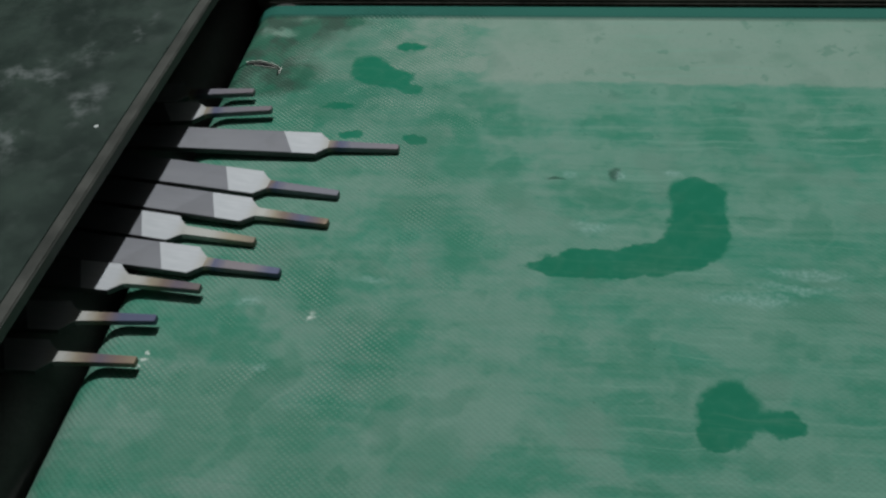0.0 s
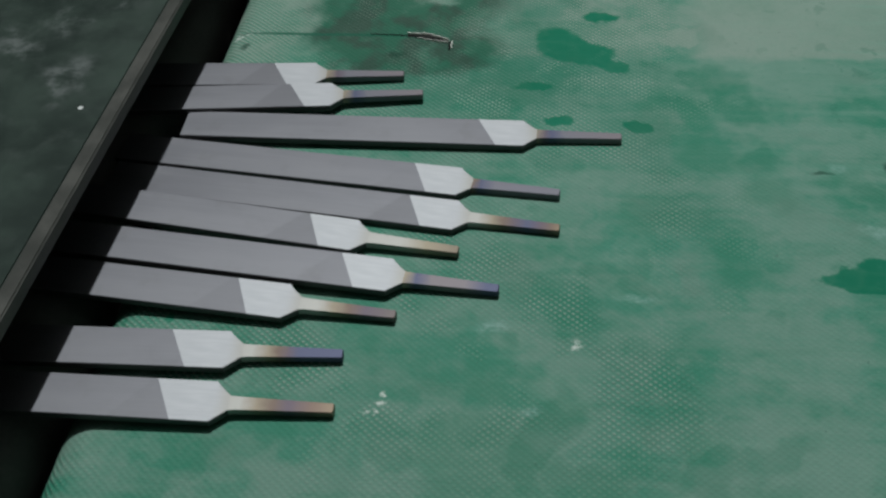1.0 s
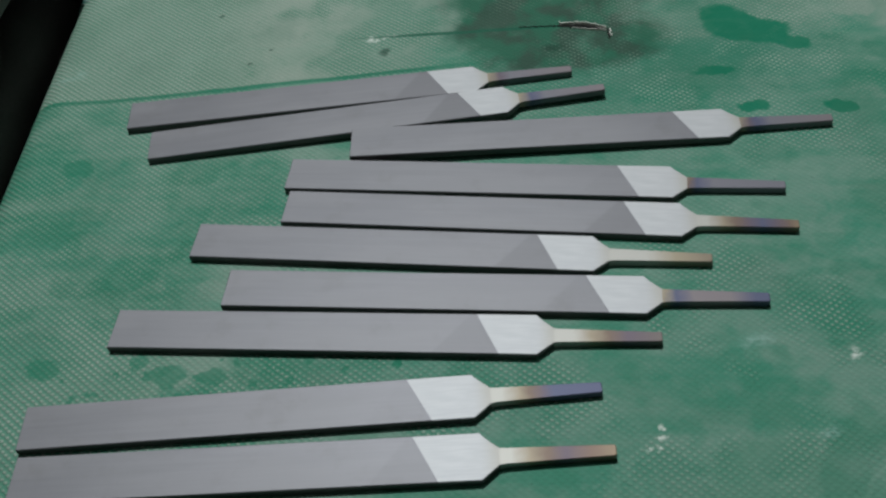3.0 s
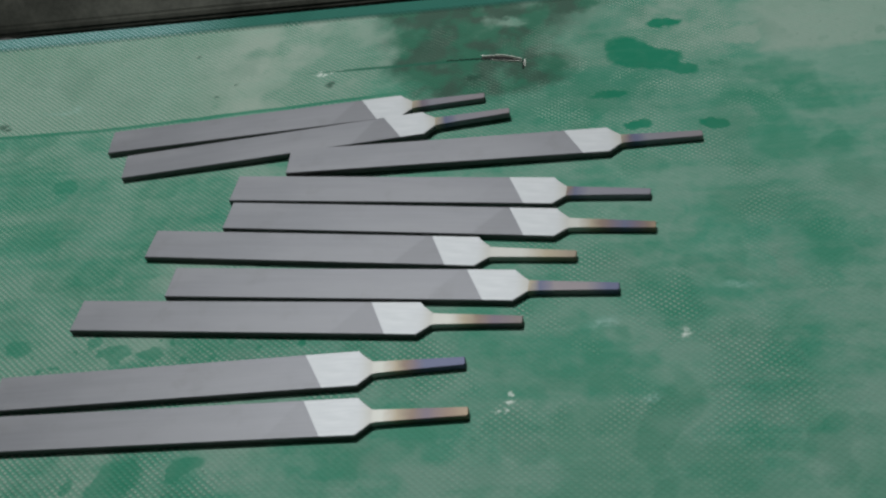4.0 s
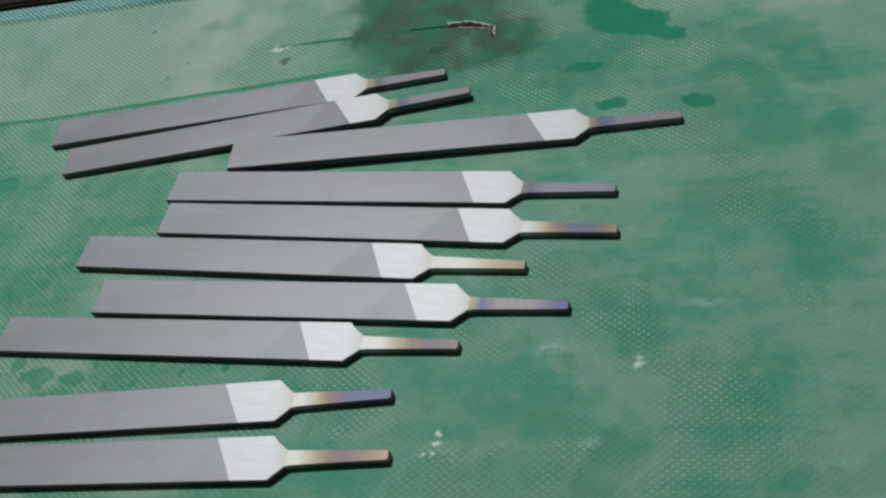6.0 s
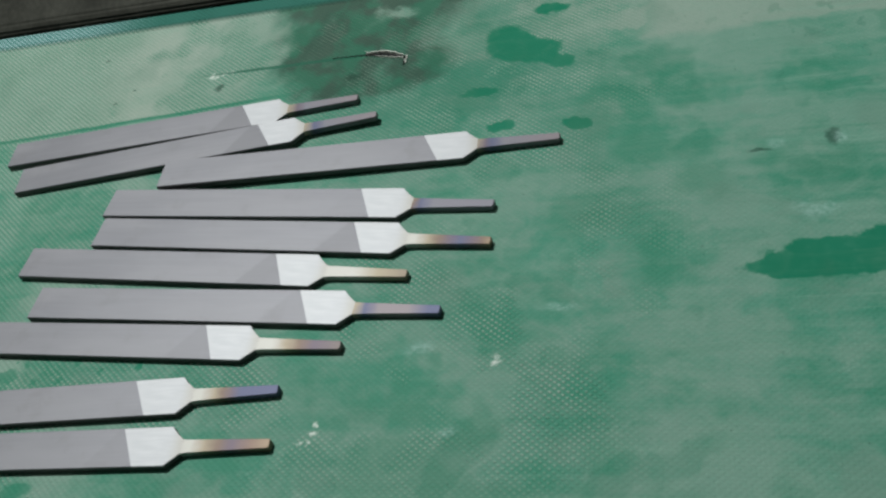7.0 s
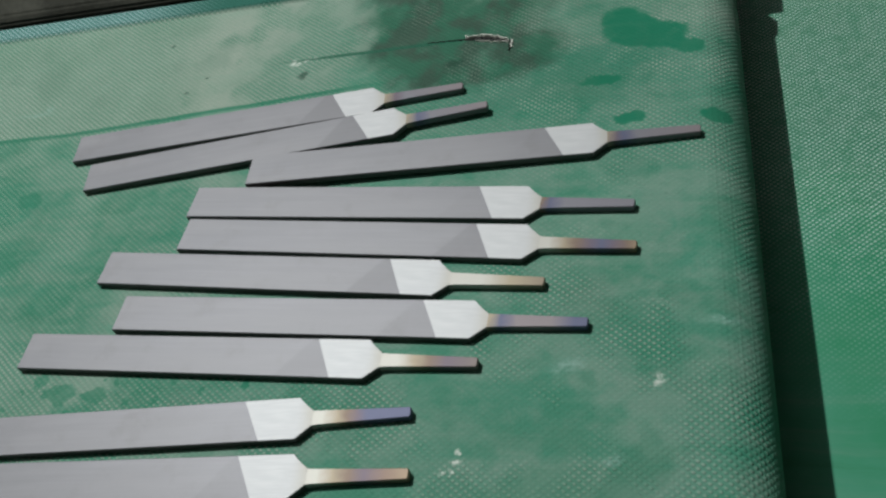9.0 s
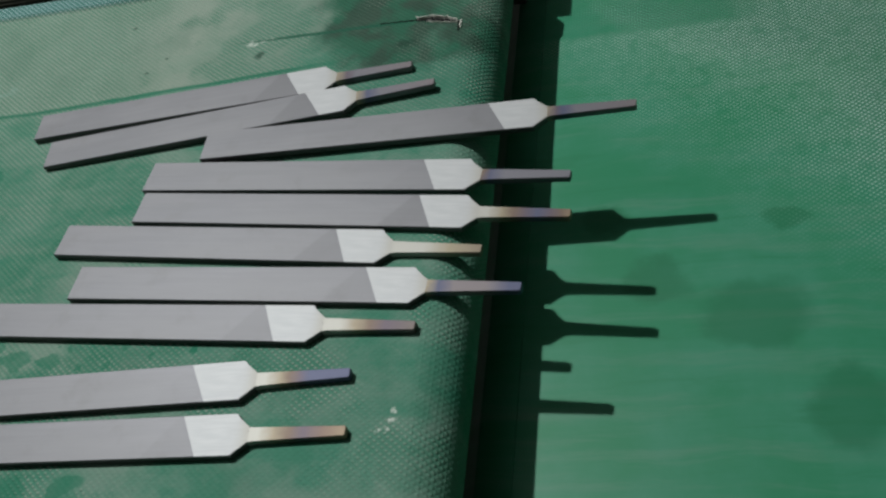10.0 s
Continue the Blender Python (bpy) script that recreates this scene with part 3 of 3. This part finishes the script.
def build_tear(thing):
    """The torn seam: a black slit that gapes towards its end, with pale frayed lips, in bits that follow the belt."""
    middle = [(-0.060, 0.3572), (-0.032, 0.3562), (-0.012, 0.3535), (-0.002, 0.3505), (0.006, 0.3475)]
    gape = [(-0.060, 0.0006), (-0.034, 0.0014), (-0.024, 0.0026), (-0.014, 0.0056), (-0.004, 0.0046), (0.003, 0.0022), (0.006, 0.0010)]
    half = 0.0022

    def jag(u, k):
        return 0.00045 * math.sin(1900 * u + k) + 0.0003 * math.sin(4300 * u + 2.3 * k)

    for i in range(15):
        u = -0.058 + 0.0044 * i
        cut, lips = bmesh.new(), bmesh.new()
        for a, b in ((-half, 0), (0, half)):
            ends = []
            for x in (a, b):
                m, w = along(middle, u + x), along(gape, u + x)
                ends.append((x, m - w / 2 + jag(u + x, 0), m + w / 2 + jag(u + x, 1)))
            ribbon(cut, ends[0], ends[1], 0.0, 0.0006)
            if u > -0.030:
                wide = 0.0009 + 0.0007 * math.sin(2.1 * i + 300 * a) ** 2
                ribbon(lips, (a, ends[0][2] - 0.0002, ends[0][2] + wide), (b, ends[1][2] - 0.0002, ends[1][2] + wide), 0.0, 0.0022)
            if -0.022 < u < 0.004:
                ribbon(lips, (a, ends[0][1] - 0.0009, ends[0][1] + 0.0001), (b, ends[1][1] - 0.0007, ends[1][1] + 0.0001), 0.0, 0.0013)
        MOVING.append((part("tear_slit", cut, SLIT, thing, "black slit of the torn seam"), LOOP.rows(u)))
        if u > -0.030:
            MOVING.append((part("frayed_lip", lips, FRAYED, thing, "pale frayed fibres"), LOOP.rows(u)))
        else:
            lips.free()
    # the tear turns its corner towards the near side
    cut, lips = bmesh.new(), bmesh.new()
    for k in range(5):
        y = 0.3490 - 0.0024 * k
        x = 0.0004 * math.sin(2.4 * k)
        box(cut, x - 0.0006, x + 0.0006, y - 0.0024, y, 0.0, 0.0006)
        if k < 4:
            box(lips, x + 0.0008, x + 0.0020, y - 0.0019, y - 0.0003, 0.0, 0.0011)
    MOVING.append((part("tear_slit", cut, SLIT, thing, "black slit of the torn seam"), LOOP.rows(0.0070)))
    MOVING.append((part("frayed_lip", lips, FRAYED, thing, "pale frayed fibres"), LOOP.rows(0.0070)))


def build_conveyor():
    thing = tagged(new("belt_conveyor"), "belt conveyor with a stained, scuffed green woven belt", "conveyor")
    end = LOOP.length - 0.57
    for u, w in cuts([(-0.57, 0.34, 0.004), (0.34, 0.66, 0.010), (0.66, end, 0.028)]):
        MOVING.append((strip("belt_segment", BELT_PROFILE, u, w, 0.0022, GREEN_BELT, thing), LOOP.rows(u)))
    # rods reach on towards the rail to block lamp light at the belt's edge
    for x in (LOOP.x0, LOOP.x1):
        part("roller", rod(bmesh.new(), LOOP.r - 0.0028, NEAR - 0.03, FAR + 0.020, x, -LOOP.r), STEEL, thing)
    part("slider_bed", box(bmesh.new(), LOOP.x0 + 0.035, LOOP.x1 - 0.035, NEAR - 0.01, FAR + 0.004, -0.016, -0.006), STEEL, thing)
    bm = bmesh.new()
    # ledge beyond y 0.53 and slanted end are added to straighten the rail's shadow
    profile = [(0.466, -0.085), (0.466, 0.000), (0.471, 0.006), (0.502, 0.031), (0.512, 0.034), (0.530, 0.034), (0.530, 0.0), (0.640, 0.0), (0.640, -0.085)]
    ends = [[bm.verts.new((x - (0.48 * max(z, 0) if x > 0 else 0), y, z)) for y, z in profile] for x in (-0.05, 1.330)]
    for i in range(len(profile)):
        j = (i + 1) % len(profile)
        bm.faces.new((ends[0][i], ends[0][j], ends[1][j], ends[1][i]))
    bm.faces.new(ends[0][::-1])
    bm.faces.new(ends[1])
    bmesh.ops.recalc_face_normals(bm, faces=bm.faces)
    bmesh.ops.bevel(bm, geom=[e for e in bm.edges if abs(e.verts[0].co.x - e.verts[1].co.x) > 1], offset=0.002, segments=2, affect="EDGES")
    part("side_rail", bm, RAIL, thing, "oily grey steel side rail")
    part("side_rail", box(bmesh.new(), -0.05, 1.30, NEAR - 0.05, NEAR - 0.044, -0.10, -0.006, 0.001), RAIL, thing, "oily grey steel side rail")
    for x in (0.12, 1.14):
        for y in (NEAR - 0.047, 0.498):
            part("leg", box(bmesh.new(), x - 0.02, x + 0.02, y - 0.02, y + 0.02, -0.85, -0.0855, 0.002), RAIL, thing)
    build_tear(thing)
    return thing


def build_low_conveyor():
    thing = tagged(new("belt_conveyor"), "lower belt conveyor with a glossy green woven belt", "conveyor")
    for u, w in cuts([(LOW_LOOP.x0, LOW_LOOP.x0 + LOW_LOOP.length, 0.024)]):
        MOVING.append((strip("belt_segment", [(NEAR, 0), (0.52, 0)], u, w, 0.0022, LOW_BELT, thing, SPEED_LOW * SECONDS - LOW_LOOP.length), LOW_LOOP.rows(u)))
    for x in (LOW_LOOP.x0, LOW_LOOP.x1):
        part("roller", rod(bmesh.new(), LOW_LOOP.r - 0.0028, NEAR - 0.02, 0.53, x, LOW_LOOP.top - LOW_LOOP.r), STEEL, thing)
    part("slider_bed", box(bmesh.new(), LOW_LOOP.x0 + 0.035, LOW_LOOP.x1 - 0.035, NEAR - 0.01, 0.528, LOW_LOOP.top - 0.016, LOW_LOOP.top - 0.006), STEEL, thing)
    for x in (1.7, 3.0):
        for y in (NEAR - 0.04, 0.55):
            part("leg", box(bmesh.new(), x - 0.02, x + 0.02, y - 0.02, y + 0.02, -0.85, LOW_LOOP.top - 0.09, 0.002), RAIL, thing)
    for y in (NEAR - 0.04, 0.55):
        part("side_rail", box(bmesh.new(), 1.36, 3.2, y - 0.004, y + 0.004, LOW_LOOP.top - 0.09, LOW_LOOP.top - 0.03, 0.001), RAIL, thing)
    return thing


UP = 0.006  # top of the feeding conveyor


def build_feeder():
    thing = tagged(new("feed_conveyor"), "feeding conveyor with a dark rubber belt under a cover", "conveyor")
    bm = bmesh.new()
    r, x1, x0 = 0.04, -0.102, -0.9
    ring = [(x1 + r * math.sin(a), UP - r + r * math.cos(a)) for a in [math.pi * k / 20 for k in range(21)]]
    ring += [(x0 - r * math.sin(a), UP - r - r * math.cos(a)) for a in [math.pi * k / 20 for k in range(21)]]
    a = [bm.verts.new((x, NEAR, z)) for x, z in ring]
    b = [bm.verts.new((x, FAR + 0.13, z)) for x, z in ring]
    for i in range(len(ring)):
        j = (i + 1) % len(ring)
        bm.faces.new((a[i], a[j], b[j], b[i])).smooth = True
    bm.faces.new(a[::-1])
    bm.faces.new(b)
    bmesh.ops.recalc_face_normals(bm, faces=bm.faces)
    part("rubber_belt", bm, RUBBER, thing)
    # added sheet, no real part: hides the lit floor so the gap stays dark
    part("dark_sheet", box(bmesh.new(), -0.20, 0.06, NEAR, 1.1, -0.128, -0.120, 0.001), SLIT, thing, "added black sheet that keeps the gap dark")
    for x in (-0.5, -0.8):
        for y in (NEAR + 0.03, FAR + 0.09):
            part("leg", box(bmesh.new(), x - 0.02, x + 0.02, y - 0.02, y + 0.02, -0.85, UP - 0.03, 0.002), RAIL, thing)
    return thing


def build_hood():
    thing = tagged(new("machine_cover"), "grimy dark green machine cover with a worn grey lip", "machine cover")
    thing.matrix_basis = pose(-0.0485, 0.1, 0, 0, 0, -2.4)
    part("top_plate", box(bmesh.new(), -0.75, -0.0106, -0.62, 0.62, 0.070, 0.079, 0.001), HOOD, thing)
    part("front_lip", box(bmesh.new(), -0.0105, 0.0, -0.62, 0.62, 0.070, 0.080, 0.001), HOOD_LIP, thing, "worn grey steel lip")
    for y in (-0.62, 0.614):
        part("side_plate", box(bmesh.new(), -0.75, -0.02, y, y + 0.006, -0.10, 0.0699, 0.001), HOOD, thing)
    for x in (-0.72, -0.10):
        for y in (-0.61, 0.604):
            part("leg", box(bmesh.new(), x - 0.02, x + 0.02, y - 0.012, y + 0.016, -0.85, -0.1005, 0.002), RAIL, thing)
    return thing


def build_room():
    # unseen room, added to close the place and set the bounce light
    tagged(part("floor", box(bmesh.new(), -4, 5, -4, 5, -0.95, -0.85), CONCRETE), "grey concrete workshop floor", "floor", kind="structure")
    tagged(part("ceiling", box(bmesh.new(), -4, 5, -4, 5, 3.4, 3.5), PLASTER), "plain grey workshop ceiling", "ceiling", kind="structure")
    for name, dims in (("wall_north", (-4, 5, 5, 5.1)), ("wall_south", (-4, 5, -4.1, -4)), ("wall_west", (-4.1, -4, -4, 5)), ("wall_east", (5, 5.1, -4, 5))):
        x0, x1, y0, y1 = dims
        tagged(part(name, box(bmesh.new(), x0, x1, y0, y1, -0.85, 3.4), PLASTER), "plain grey workshop wall", "wall", kind="structure")


# ---- the flat files ----
BLADE, TOTAL, WIDE, THICK = 0.2545, 0.325, 0.0278, 0.0055
# tail on the belt (x, y), turn in degrees, rest heights of tail and tip, where the teeth end
FILES = [
    (-0.3484, 0.2741, 4.34, 0.0000, 0.0000, 0.2204),
    (-0.3262, 0.2408, 5.82, 0.0000, 0.0024, 0.2215),
    (-0.1805, 0.2295, 0.46, 0.0030, 0.0001, 0.2207),
    (-0.2218, 0.2055, -5.82, 0.0000, 0.0000, 0.2196),
    (-0.2204, 0.1751, -6.35, 0.0000, 0.0000, 0.2190),
    (-0.2766, 0.1493, -6.00, 0.0000, 0.0000, 0.2194),
    (-0.2499, 0.1087, -4.32, 0.0000, 0.0000, 0.2197),
    (-0.3145, 0.0809, -3.78, 0.0000, 0.0000, 0.2189),
    (-0.3517, 0.0135, 2.50, 0.0000, 0.0000, 0.2174),
    (-0.3480, -0.0186, 1.37, 0.0000, 0.0000, 0.2178),
]
# how far each runs ahead of its place on the belt while the feeder still holds it, and when its tail drops
FEED = [
    ((0.0226, 0.0095, 0.0001, -0.0155, -0.0034, -0.0012), 1.75),
    ((0.0249, 0.0094, -0.0032, -0.0163, -0.0027, -0.0002), 1.75),
    ((0.0010, -0.0074, -0.0013, -0.0017, -0.0012, -0.0002), 0.75),
    ((0.0048, -0.0059, -0.0009, -0.0012, -0.0011, -0.0011), 0.75),
    ((0.0028, -0.0078, -0.0013, -0.0013, -0.0015, -0.0008), 0.75),
    ((0.0053, -0.0022, -0.0102, -0.0023, -0.0025, -0.0024), 1.25),
    ((0.0066, -0.0025, -0.0093, -0.0011, -0.0014, -0.0013), 1.25),
    ((0.0171, 0.0030, -0.0070, -0.0151, -0.0033, -0.0033), 1.75),
    ((0.0307, 0.0138, 0.0022, -0.0114, -0.0029, -0.0035), 1.75),
    ((0.0261, 0.0101, -0.0002, -0.0126, -0.0028, -0.0032), 1.75),
]
LABELS = [
    "flat steel file partly under its neighbour, tang greyed purple", "flat steel file lying across its neighbour, blued tang root",
    "flat steel file lying over its neighbour's blade, mauve grey tang", "flat steel file side by side with another, grey tang",
    "flat steel file with straw, purple and blue tang", "flat steel file with cream to brown tang",
    "flat steel file with mauve tang blued at the tip", "flat steel file with cream to purple brown tang",
    "flat steel file with deep blue tang", "flat steel file with straw to purple brown tang",
]


def build_file(index):
    thing = tagged(new("flat_file"), LABELS[index], "file", "files on the belt")
    h, z0, z1 = WIDE / 2, 0.0, THICK
    a = FILES[index][5]
    b = a + 0.0140  # where the teeth end, far side and near side
    teeth = [(0, -h), (b, -h), (a, h), (0, h)]
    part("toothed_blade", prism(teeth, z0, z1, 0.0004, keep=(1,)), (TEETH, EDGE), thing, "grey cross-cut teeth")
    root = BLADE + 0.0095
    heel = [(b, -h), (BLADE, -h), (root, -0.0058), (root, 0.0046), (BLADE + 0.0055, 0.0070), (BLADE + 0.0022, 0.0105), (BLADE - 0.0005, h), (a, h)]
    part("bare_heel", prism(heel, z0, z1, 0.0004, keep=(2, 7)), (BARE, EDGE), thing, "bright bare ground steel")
    tang = [(root, -0.0058), (root + 0.004, -0.0050), (TOTAL - 0.001, -0.0036), (TOTAL, -0.0028), (TOTAL, 0.0024), (TOTAL - 0.001, 0.0030), (root + 0.005, 0.0040), (root, 0.0046)]
    mat = tang_material("heat-tinted tang", TANGS[index])
    part("tang", prism(tang, z0 + 0.0004, z1 - 0.00004, 0.0004, keep=(7,)), (mat, mat), thing, "heat-tinted tang")
    x0, y0, yaw, tail, tip, _ = FILES[index]
    ahead, drop = FEED[index]
    held = x0 < -0.30
    rows = []
    for t, d in zip((0.0, 0.5, 1.0, 1.5, 2.0, 2.2), ahead):
        if t > drop:
            a, b = tail, tip
        elif held and t == 0:
            a, b = UP + 0.001, UP
        else:
            a, b = UP + 0.003, max(tip, 0.0005)
        rows.append((t, x0 + d, a, b))
    rows += [(t, x0, tail, tip) for t in (2.5, 3.0, 3.3, 3.6, 4.0, 4.5, 5.5, 6.5, 7.5, 8.0, 8.5, 9.0, 9.5, SECONDS)]
    path = [(t, pose(x + travel(t), y0, a, 0, math.degrees(math.asin((a - b) / TOTAL)), yaw)) for t, x, a, b in rows]
    MOVING.append((thing, path))
    return thing


def motions():
    for ob, rows in MOVING:
        walk(ob, rows)


build_room()
build_hood()
build_feeder()
for number in range(len(FILES)):
    build_file(number)
build_conveyor()
build_low_conveyor()
motions()
